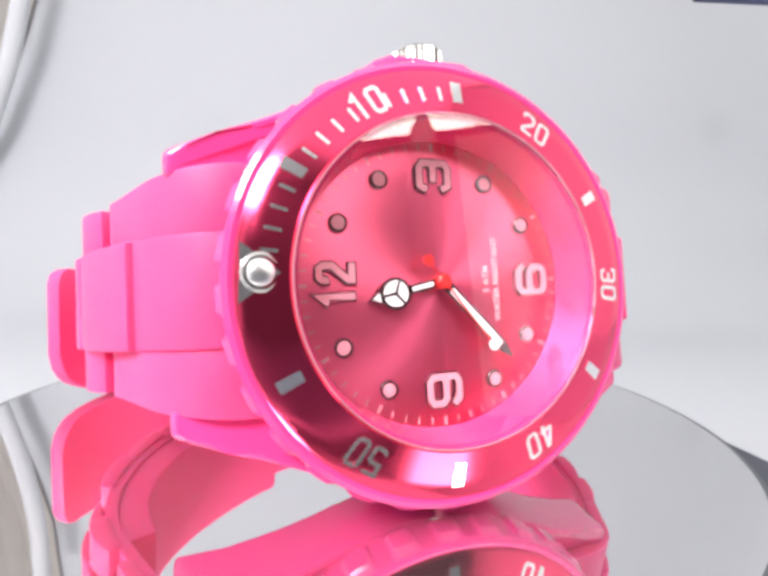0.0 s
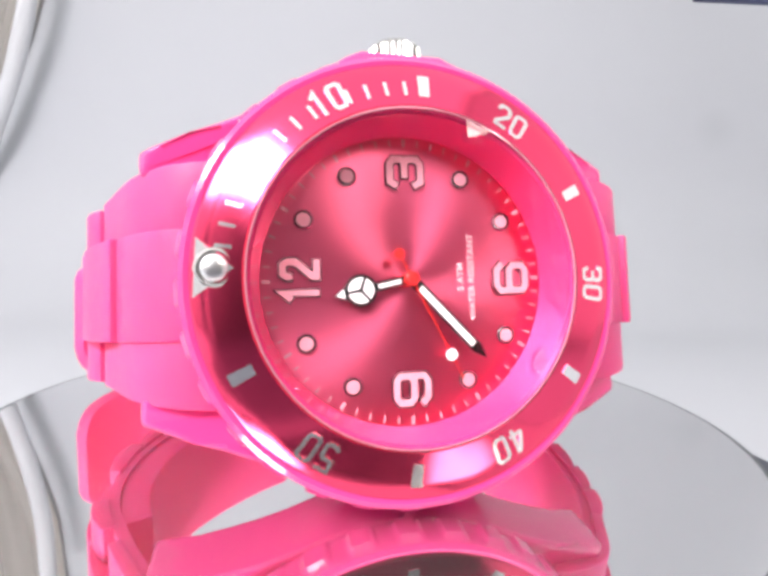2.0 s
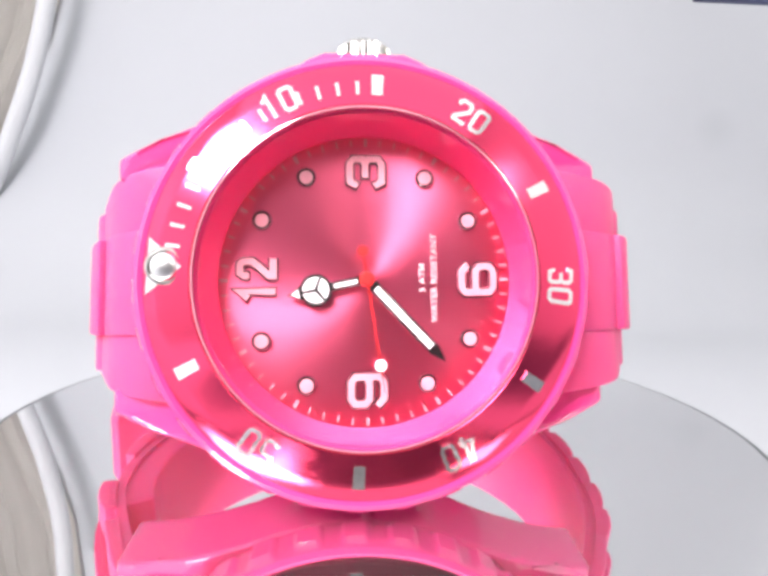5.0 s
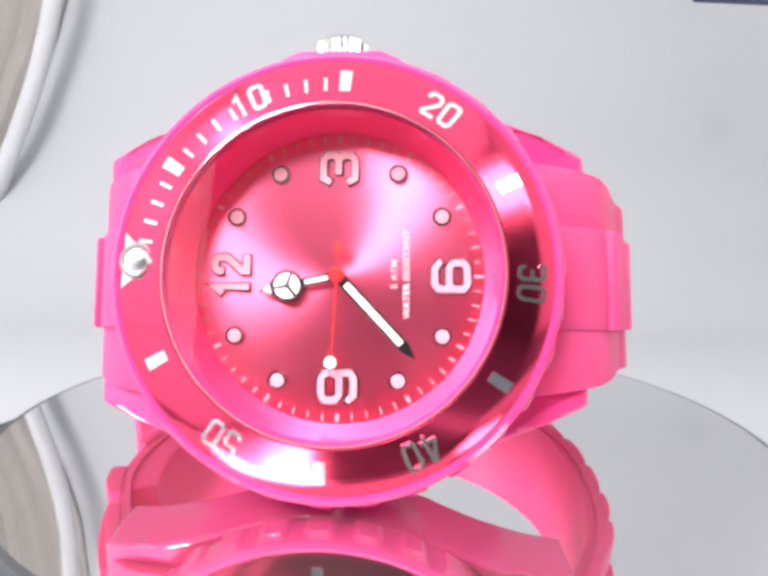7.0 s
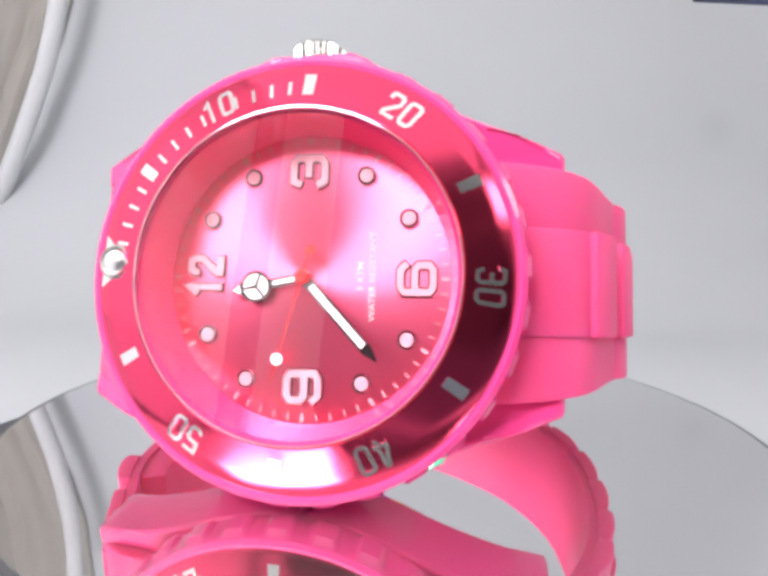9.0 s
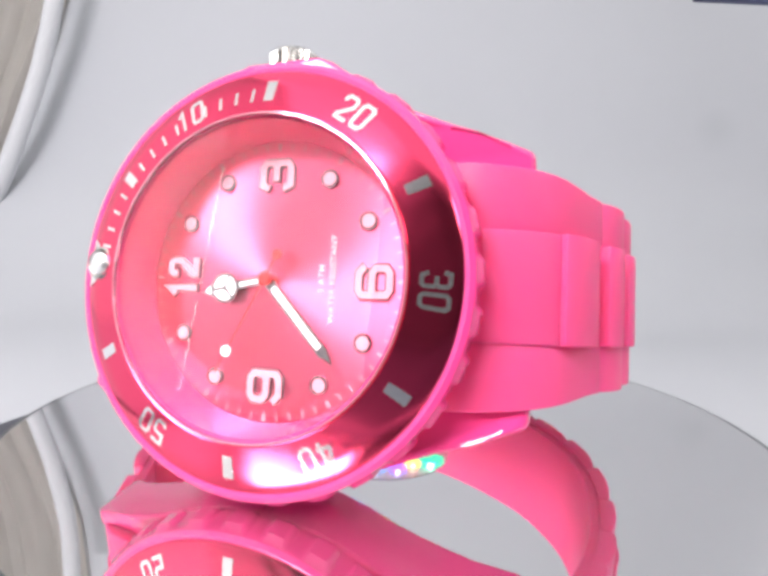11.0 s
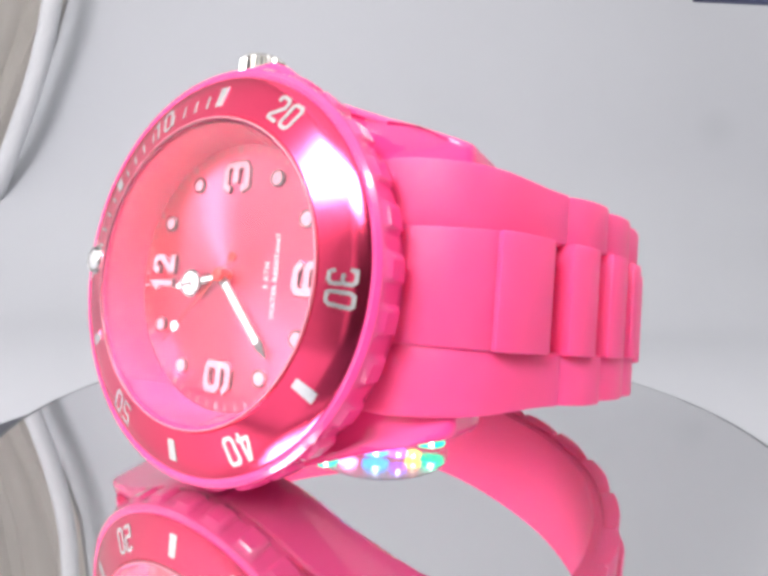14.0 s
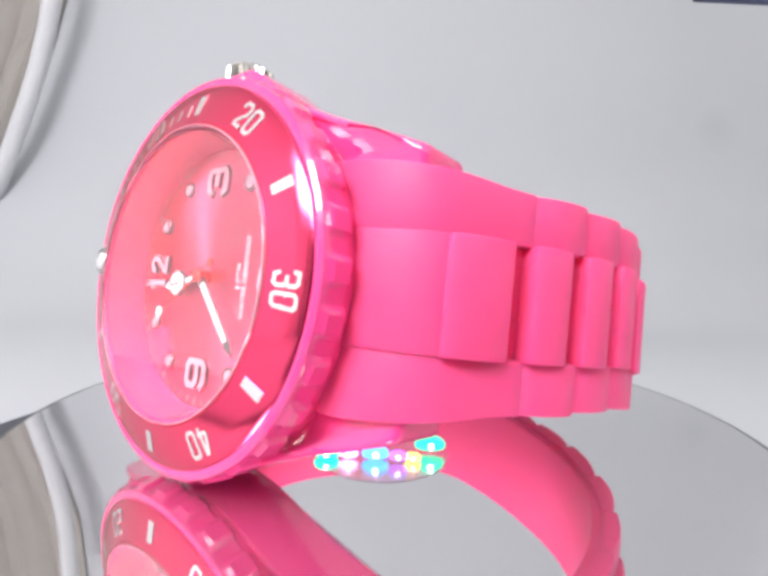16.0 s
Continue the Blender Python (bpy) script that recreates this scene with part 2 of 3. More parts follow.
def lettering(text, size, m, mat, name, parent, stretch=1.0):
    cu = bpy.data.curves.new(name, "FONT")
    cu.body, cu.size, cu.align_x, cu.align_y, cu.extrude = text, size, "CENTER", "CENTER", 0.00003
    cu.offset = size * 0.01
    tmp = new("tmp", cu)
    me = bpy.data.meshes.new_from_object(tmp)
    bpy.data.objects.remove(tmp)
    bpy.data.curves.remove(cu)
    me.transform(m @ Matrix.Diagonal((stretch, 1, 1, 1)))
    me.materials.append(mat)
    ob = new(name, me)
    ob.parent = parent
    return ob


# ---- the room ----
def room():
    # unseen room added round the set; its dark walls darken the bezel's reflections
    floor = part("floor", slab(-1.4, 1.4, -1.5, 1.3, -0.80, -0.75), ROOM, smooth=0)
    tagged(floor, "unseen room floor kept dark for bezel reflections", "floor", kind="structure")
    for name, box in (("wall_north", (-1.3, 1.3, 1.2, 1.3, -0.75, 1.2)), ("wall_south", (-1.3, 1.3, -1.5, -1.4, -0.75, 1.2)),
                      ("wall_west", (-1.4, -1.3, -1.4, 1.2, -0.75, 1.2)), ("wall_east", (1.3, 1.4, -1.4, 1.2, -0.75, 1.2))):
        tagged(part(name, slab(*box), ROOM, smooth=0), "unseen room wall kept dark for bezel reflections", "wall", kind="structure")
    tagged(part("ceiling", slab(-1.4, 1.4, -1.5, 1.3, 1.2, 1.25), CEIL, smooth=0), "plain white ceiling", "ceiling", kind="structure")


room()


def table():
    t = thing("table", "dark slate-coloured table under the paper sheet", "table")
    part("tabletop", bevel_edges(slab(-0.7, 0.7, -0.55, 0.55, -0.052, -0.024), 3), DARK, t)
    for x in (-0.64, 0.64):
        for y in (-0.49, 0.49):
            part("leg", bevel_edges(slab(x - 0.025, x + 0.025, y - 0.025, y + 0.025, -0.75, -0.052), 3), DARK, t)


table()


def sheet():
    """White paper that lies on the table and sweeps up behind."""
    prof = [(-0.10 + 0.02 * k, -0.0225) for k in range(16)]
    r, y0 = 0.16, 0.20
    prof += [(y0 + r * math.sin(a), -0.0225 + r * (1 - math.cos(a))) for a in [math.pi / 2 * k / 12 for k in range(1, 13)]]
    prof += [(0.36 + 0.012 * k, 0.1375 + 0.07 * k) for k in range(1, 9)]
    def layer(bm, off):
        rows = []
        for i, (y, z) in enumerate(prof):
            y2, z2 = prof[min(i + 1, len(prof) - 1)]
            y1, z1 = prof[max(i - 1, 0)]
            d = Vector((y2 - y1, z2 - z1)).normalized()
            ny, nz = d.y * off, -d.x * off
            # added unseen paper: the front edge reaches further out westward to lighten bezel reflections
            reach = [y * (1 + 2.2 * min(1.0, max(0.0, (0.54 - 1.24 * k / 40) / 0.12))) if y < 0 else y for k in range(41)]
            rows.append([bm.verts.new((-0.62 + 1.24 * k / 40, reach[k] + ny + 0.0012 * math.sin(k * 0.9) * min(1, max(0, z * 4)), z + nz)) for k in range(41)])
        return rows

    bm = bmesh.new()
    top, low = layer(bm, 0.0), layer(bm, 0.0006)
    for rows in (top, low):
        for a, b in zip(rows, rows[1:]):
            for k in range(40):
                bm.faces.new((a[k], a[k + 1], b[k + 1], b[k]))
    for k in range(40):
        bm.faces.new((top[0][k], top[0][k + 1], low[0][k + 1], low[0][k]))
        bm.faces.new((top[-1][k], top[-1][k + 1], low[-1][k + 1], low[-1][k]))
    for a, b, c, d in zip(top, top[1:], low, low[1:]):
        bm.faces.new((a[0], b[0], d[0], c[0]))
        bm.faces.new((a[40], b[40], d[40], c[40]))
    tagged(part("backdrop", bm, PAPER), "white paper sheet swept up behind the turntable", "backdrop", kind="structure")


sheet()


def screens():
    """White fabric panels of a light tent, lit through from outside, to both sides of the sheet."""
    label = "white translucent light-tent panel standing on the table"
    for name, x, y in (("screen_west", -0.455, -0.30), ("screen_east", 0.445, -0.40)):
        tagged(part(name, slab(x, x + 0.0012, y, 0.34, -0.024, 0.70), FABRIC, smooth=0), label, "screen", kind="structure")
    wing = part("screen_front", slab(-0.0006, 0.0006, -0.30, 0.0, -0.024, 0.70), FABRIC, smooth=0)
    wing.matrix_world = pose(-0.4544, -0.301, 0, 0, 0, 40)
    tagged(wing, label, "screen", kind="structure")


screens()


def lamp(name, eye, target, sx, sy):
    """A flat lamp head behind its light."""
    m = look(eye, target)
    t = thing(name, "flat rectangular studio lamp with a dark housing", "lamp")
    t.matrix_world = m
    part("housing", bevel_edges(slab(-sx / 2 - 0.01, sx / 2 + 0.01, -sy / 2 - 0.01, sy / 2 + 0.01, 0.004, 0.03), 4), LAMPSHELL, t)
    if "ceiling" in name:
        for x in (-0.2, 0.2):
            part("suspension_rod", slab(x - 0.004, x + 0.004, -0.004, 0.004, 0.028, 1.2 - eye[2] + 0.002), LAMPSHELL, t)
    else:
        pole = part("stand_pole", slab(-0.010, 0.010, -0.010, 0.010, 0.0, eye[2] + 0.75), LAMPSHELL, t)
        back = Vector(eye) + (Vector(eye) - Vector(target)).normalized() * 0.035
        pole.matrix_parent_inverse = m.inverted()
        pole.matrix_basis = Matrix.Translation((back.x, back.y, -0.75))
    return t


for row in LAMPS:
    lamp(row[0].replace("_light", ""), row[1], row[2], row[3], row[4])


# ---- the turntable ----
def turntable_base():
    t = thing("turntable_base", "low broad dark round base of the motor turntable", "turntable")
    bm = lathe([(0, 0), (72, 0), (73, 1), (73, 12), (71.5, 13.5), (31, 13.5), (31, 19), (30, 20.2), (0, 20.2)], 96, closed=False)
    ob = part("housing", bm, DARK, t)
    ob.matrix_local = pose(0, 0, -0.0225, 90)
    return t


def mirror_disc():
    """Its origin is the turning axis; the plate sits a little off centre."""
    t = thing("mirror_disc", "round mirror plate turning under the watch", "mirror")
    R = DISC_R / MM
    top = part("mirror_plate", lathe([(0, 0.02), (R - 0.9, 0.02), (R - 0.9, 0.5), (0, 0.5)], 160, closed=False), MIRROR, t)
    edge = part("ground_edge", lathe([(R - 0.9, 0.1), (R - 0.25, 0.1), (R, 0.5), (R, 2.6), (R - 0.4, 3.0), (0, 3.0), (0, 0.52), (R - 0.9, 0.52)], 160, closed=True), RIM, t, "dark ground glass edge")
    for o in (top, edge):
        o.matrix_local = pose(0, 0, 0, -90)
    return t


turntable_base()
DISC = mirror_disc()


def light_puck():
    t = thing("led_light", "small clear lens with coloured glowing diodes on the mirror", "light")
    prof = [(0, -2.3), (3, -2.2), (6, -1.75), (8.0, -1.0), (8.8, -0.3), (8.8, 0), (0, 0)]
    ob = part("lens", lathe(prof, 48, closed=False), LENS, t)
    ob.matrix_local = pose(0, 0, 0, 90)
    ob.visible_shadow = False
    for x, y, z, r, col, s in ((6.4, -0.4, 1.2, 1.5, (0.02, 0.80, 0.45), 1.8), (3.9, -3.0, 0.5, 0.8, (1.0, 0.55, 0.12), 3.5), (2.0, -3.6, 0.9, 0.9, (0.38, 0.16, 1.0), 2.2),
                               (-0.8, -2.6, 0.8, 1.3, (0.10, 0.38, 1.0), 2.6), (-4.2, -2.6, 0.7, 0.9, (0.95, 0.45, 1.0), 3.0), (-7.0, -2.2, 0.6, 1.2, (0.02, 0.80, 0.48), 2.2)):
        bm = bmesh.new()
        bmesh.ops.create_uvsphere(bm, u_segments=16, v_segments=10, radius=r * MM)
        for v in bm.verts:
            v.co.x *= 1.35
            v.co.z = max(v.co.z * 0.75, -0.3 * MM)
        bmesh.ops.remove_doubles(bm, verts=bm.verts, dist=1e-7)
        d = part("diode", bm, glow("diode_glow", col, s), t)
        d.location = (x * MM, y * MM, z * MM)
        bm = bmesh.new()
        bmesh.ops.create_uvsphere(bm, u_segments=12, v_segments=8, radius=0.26 * r * MM)
        core = part("diode_core", bm, glow("diode_core_glow", tuple(0.4 + 0.6 * c for c in col), 14.0), d)
        core.location = (0, -0.86 * r * MM, 0.12 * r * MM)
    return t


PUCK = light_puck()


def hanging_tube():
    """A white tube that hangs in a bow beside the backdrop."""
    t = thing("white_hose", "white plastic hose hanging in a bow before the paper", "hose")
    bow = [(0.0038, 0.276), (0.0023, 0.228), (0.0, 0.207), (-0.0043, 0.1848), (-0.0118, 0.1553), (-0.0199, 0.131), (-0.0321, 0.0988), (-0.0444, 0.068), (-0.0535, 0.0505)]
    pts = [Vector((np.interp(k / 24, np.linspace(0, 1, 9), [q[0] for q in bow]), 0, np.interp(k / 24, np.linspace(0, 1, 9), [q[1] for q in bow]))) for k in range(25)]
    bm = bmesh.new()
    rows = []
    for k, p in enumerate(pts):
        d = (pts[min(k + 1, 24)] - pts[max(k - 1, 0)]).normalized()
        n = Vector((d.z, 0, -d.x))
        rows.append([bm.verts.new(p + (n * math.cos(a) + Vector((0, 1, 0)) * math.sin(a)) * 0.0065) for a in [2 * math.pi * j / 16 for j in range(16)]])
    for a, b in zip(rows, rows[1:]):
        for j in range(16):
            bm.faces.new((a[j], a[(j + 1) % 16], b[(j + 1) % 16], b[j]))
    bm.faces.new(rows[0])
    bm.faces.new(rows[-1][::-1])
    part("hose", bm, CLOTH, t)
    return t


HOSE = hanging_tube()


def curtain():
    """A beige cloth in folds beside the hose."""
    bm = bmesh.new()
    rows = []
    for i in range(15):
        z = 0.66 - 0.60 * i / 14
        edge = -0.2575 - max(0.0, 0.2135 - z) * 0.319
        rows.append([bm.verts.new((-0.50 + (edge + 0.50) * k / 60, 0.352 + max(0.0, z - 0.1375) * 0.16 + 0.004 * math.sin(k * 0.75) + 0.0015 * math.sin(k * 1.9 + i * 0.2), z)) for k in range(61)])
    for a, b in zip(rows, rows[1:]):
        for k in range(60):
            bm.faces.new((a[k], a[k + 1], b[k + 1], b[k]))
    bmesh.ops.solidify(bm, geom=bm.faces[:], thickness=0.001)
    return tagged(part("curtain", bm, BEIGE), "beige cloth hanging in soft folds beside the paper", "curtain")


CURTAIN = curtain()


def corner_board():
    """Hangs on two cords from the lamp above."""
    t = thing("hanging_board", "narrow dark blue board hanging from cords", "board")
    part("board", bevel_edges(slab(0.1215, 0.24, 0.1195, 0.1225, 0.1237, 0.1300), 0.6), DARKBLUE, t)
    for x in (0.14, 0.22):
        part("cord", slab(x - 0.0003, x + 0.0003, 0.1207, 0.1213, 0.1295, 0.7455), DARKBLUE, t)


corner_board()


# ---- the watch ----
# Local axes: x towards six, z towards three (the crown), y into the watch; the dial is at y = 0.
WATCH = thing("wrist_watch", "bright pink silicone wrist watch standing on its side", "watch")


def scallop(i, a):
    """Thirty raised teeth round the back of the rim, with a notch behind each mark of the bezel."""
    if i not in (4, 5, 6):
        return 0.0
    wave = math.sin((a - radians(BEZEL_TURN)) * 15) ** 2
    u = min(1.0, max(0.0, (wave - 0.22) / 0.36))
    return (0.46 if i < 6 else 0.30) * (u * u * (3 - 2 * u) - 1)


def case():
    rings = [(20.7, -3.8), (21.4, -3.95), (21.9, -3.7), (22.0, -3.3), (22.42, -2.75), (22.42, -0.75), (21.9, -0.45), (21.5, 0.4), (21.2, 3.0), (20.0, 6.6), (18.6, 7.8), (0, 7.8), (0, 1.2), (15.6, 1.2), (15.6, -3.4)]
    part("case", lathe(rings, 480, closed=True, bumps=scallop), PLASTIC, WATCH, "glossy pink case with a scalloped rim")
    part("case_back", lathe([(0, 8.6), (15.5, 8.6), (16.6, 7.85), (0, 7.85)], 64, closed=False), STEEL, WATCH, "polished steel case back")
    # lugs: at each end a block that runs out from under the rim and slopes in
    for sx in (-1, 1):
        for sz in (-1, 1):
            prof = [(0.3, 21.5), (3.0, 21.4), (6.0, 20.9), (9.5, 19.8), (12.5, 18.5), (15.5, 17.3), (18.5, 16.2), (21.5, 15.2), (24.4, 14.3), (26.5, 13.6), (26.5, 11.0), (0.3, 11.0)]
            bm = bmesh.new()
            lo, hi = [], []
            for x, z in prof:
                drop = max(0.0, (x - 14) * 0.16) + max(0.0, x - 22) * 0.25
                lo.append(bm.verts.new((sx * x * MM, (0.1 + drop) * MM, sz * z * MM)))
                hi.append(bm.verts.new((sx * x * MM, (7.6 + drop * 0.8) * MM, sz * z * MM)))
            bm.faces.new(lo)
            bm.faces.new(hi[::-1])
            for k in range(len(prof)):
                j = (k + 1) % len(prof)
                bm.faces.new((lo[k], lo[j], hi[j], hi[k]))
            bmesh.ops.recalc_face_normals(bm, faces=bm.faces)
            part("lug", bevel_edges(bm, 0.8, 3, 30), PLASTIC, WATCH)
    # shoulders that guard the crown
    outline = [(-10.4, 19.6), (-6.0, 22.9), (-4.2, 23.7), (4.2, 23.7), (6.0, 22.9), (10.4, 19.6)]
    bm = prism(outline, lambda u, v, w: (u, w, v), -1.2, 6.2)
    bmesh.ops.recalc_face_normals(bm, faces=bm.faces)
    part("crown_guard", bevel_edges(bm, 0.5, 3, 12), PLASTIC, WATCH)


def crown():
    n = 26
    bm = bmesh.new()
    rows = []
    for z, r, k in ((22.2, 2.2, 0), (22.7, 2.7, 1), (25.2, 2.75, 1), (25.6, 2.45, 0.4), (25.7, 0, 0)):
        rows.append([bm.verts.new(((r + (0.16 * k if j % 2 else -0.16 * k)) * math.cos(math.pi * j / n) * MM, (1.8 + (r + (0.16 * k if j % 2 else -0.16 * k)) * math.sin(math.pi * j / n)) * MM, z * MM)) for j in range(2 * n)])
    for a, b in zip(rows, rows[1:]):
        for j in range(2 * n):
            bm.faces.new((a[j], a[(j + 1) % (2 * n)], b[(j + 1) % (2 * n)], b[j]))
    bmesh.ops.remove_doubles(bm, verts=bm.verts, dist=1e-6)
    part("crown", bm, STEEL, WATCH, "knurled steel crown", smooth=20)


B_IN, B_OUT, Y_IN, Y_OUT = 16.4, 20.95, -5.35, -4.03


def on_bezel(minute, r):
    """A plane that lies on the bezel's cone; tops point outwards."""
    a = minute * math.pi / 30 + radians(BEZEL_TURN)
    out, side = Vector((-math.cos(a), 0, math.sin(a))), Vector((math.sin(a), 0, math.cos(a)))
    slope = (Y_OUT - Y_IN) / (B_OUT - B_IN)

    def to3(u, v, w):
        p = out * r + side * u
        rr = p.length + v
        q = p.normalized() * rr
        return (q.x, Y_IN + slope * (rr - B_IN) - w, q.z)
    return to3


def bezel():
    rings = [(B_IN - 0.25, -4.2), (B_IN - 0.25, Y_IN + 0.15), (B_IN, Y_IN), (17.8, Y_IN + 0.40), (19.2, Y_IN + 0.81), (B_OUT - 0.2, Y_OUT - 0.06), (B_OUT, Y_OUT + 0.1), (B_OUT, -3.9)]
    bz = part("bezel", lathe(rings, 192, closed=True), BEZEL, WATCH, "mirror-bright pink metal bezel ring")
    for m in range(5, 60, 10):
        part("bezel_bar", prism([(-.55, -1.15), (.55, -1.15), (.55, 1.15), (-.55, 1.15)], on_bezel(m, 18.6), -0.03, 0.05), SILVERY, bz)
    for m in (1, 2, 3, 4, 6, 7, 8, 9, 11, 12, 13, 14):
        part("bezel_tick", prism([(-.16, -.75), (.16, -.75), (.16, .75), (-.16, .75)], on_bezel(m, 18.2), -0.03, 0.05), SILVERY, bz)
    for m in (10, 20, 30, 40, 50):
        part("bezel_number", digits(str(m), 2.45, 1.2, 0.72, 0.40, on_bezel(m, 18.6), -0.03, 0.05), SILVERY, bz, smooth=0)
    part("bezel_triangle", prism([(-2.45, 1.9), (0, -1.5), (2.45, 1.9)], on_bezel(0, 18.6), -0.03, 0.05), SILVERY, bz)
    a = radians(BEZEL_TURN)
    bm = bmesh.new()
    bmesh.ops.create_uvsphere(bm, u_segments=32, v_segments=16, radius=1.22 * MM)
    for v in bm.verts:
        v.co = Vector((v.co.x, v.co.y * 0.42, v.co.z)) + Vector((-18.75 * math.cos(a), -4.95, 18.75 * math.sin(a))) * MM
    part("bezel_pearl", bm, PEARL, bz, "satin silver dot in a steel seat", smooth=180)
    bm = lathe([(1.35, 0.35), (1.75, 0.35), (1.75, -0.25), (1.5, -0.45), (1.35, -0.25)], 40)
    bm.transform(Matrix.Translation(Vector((-18.75 * math.cos(a), -4.6, 18.75 * math.sin(a))) * MM))
    part("pearl_seat", bm, STEEL, bz)


DOT_R = 12.25


def face():
    part("rehaut", lathe([(16.1, -4.9), (15.7, -4.6), (14.95, -0.05), (15.5, 0.6), (16.1, 0.6)], 128), WALL, WATCH, "deep glossy pink inner wall")
    di = part("dial", lathe([(0, 0), (5, 0), (10, 0), (15.2, 0), (15.2, 0.5), (0, 0.5)], 128, closed=False), DIAL, WATCH, "sunray-brushed pink metal dial")
    for m in range(60):
        a = m * math.pi / 30
        big = m % 5 == 0
        out, side = Vector((-math.cos(a), 0, math.sin(a))), Vector((math.sin(a), 0, math.cos(a)))
        w, l0, l1 = (0.17, 13.95, 14.75) if big else (0.085, 14.0, 14.7)
        part("minute_tick", prism([(-w, l0), (w, l0), (w, l1), (-w, l1)], lambda u, v, h: tuple(out * v + side * u - Vector((0, h, 0))), -0.02, 0.04), LUME, di)
    for m in (5, 10, 20, 25, 35, 40, 50, 55):
        a = m * math.pi / 30
        c = Vector((-math.cos(a) * DOT_R, 0, math.sin(a) * DOT_R)) * MM
        bm = lathe([(0.72, 0.02), (0.98, 0.02), (0.98, -0.24), (0.90, -0.32), (0.72, -0.32)], 28)
        bm.transform(Matrix.Translation(c))
        ring = part("hour_dot", bm, CHROME, di, "round hour marker with a polished rim")
        bm = lathe([(0, -0.27), (0.6, -0.27), (0.73, -0.24), (0.73, 0.02), (0, 0.02)], 28, closed=False)
        bm.transform(Matrix.Translation(c))
        part("lume_fill", bm, LUME, ring)
    for text, cx, cz, wide in (("12", -11.1, 0, 1.45), ("3", 0, 11.2, 2.7), ("6", 11.5, 0, 2.7), ("9", 0, -11.2, 2.7)):
        num = part("numeral", digits(text, 3.3, wide, 0.95, 0.98, on_dial(cx, cz), -0.02, 0.26), CHROME, di, "numeral with a polished outline", smooth=0)
        part("numeral_fill", digits(text, 3.3, wide, 0.95, 0.70, on_dial(cx, cz), 0.2, 0.34), LUME, num, smooth=0)
    base = Matrix(((0, -1, 0, 0), (0, 0, -1, 0), (1, 0, 0, 0), (0, 0, 0, 1)))
    for text, x in (("5 ATM", 5.75), ("WATER RESISTANT", 7.0)):
        lettering(text, 0.95 * MM, Matrix.Translation((x * MM, -0.00008, 0.2 * MM)) @ base, PRINT, "dial_lettering", di, 1.12)
    glassy = part("crystal", lathe([(0, -5.5), (16.0, -5.5), (16.0, -4.5), (0, -4.5)], 128, closed=False), CRYSTAL, WATCH, "clear flat watch glass", smooth=0)
    glassy.visible_shadow = False
    # pale pink metal puts the white glint of the glass edge into colour
    part("crystal_edge", lathe([(16.02, -5.58), (16.16, -5.56), (16.22, -5.42), (16.18, -5.0), (16.02, -5.0)], 160), EDGE, WATCH, "thin pale ring for the glint on the glass rim")


def clock_pose(degrees_from_twelve, y):
    """Turns a pointer built towards twelve (-x) clockwise as the dial is read."""
    return pose(0, y * MM, 0) @ pose(0, 0, 0, 0, degrees_from_twelve, 0)


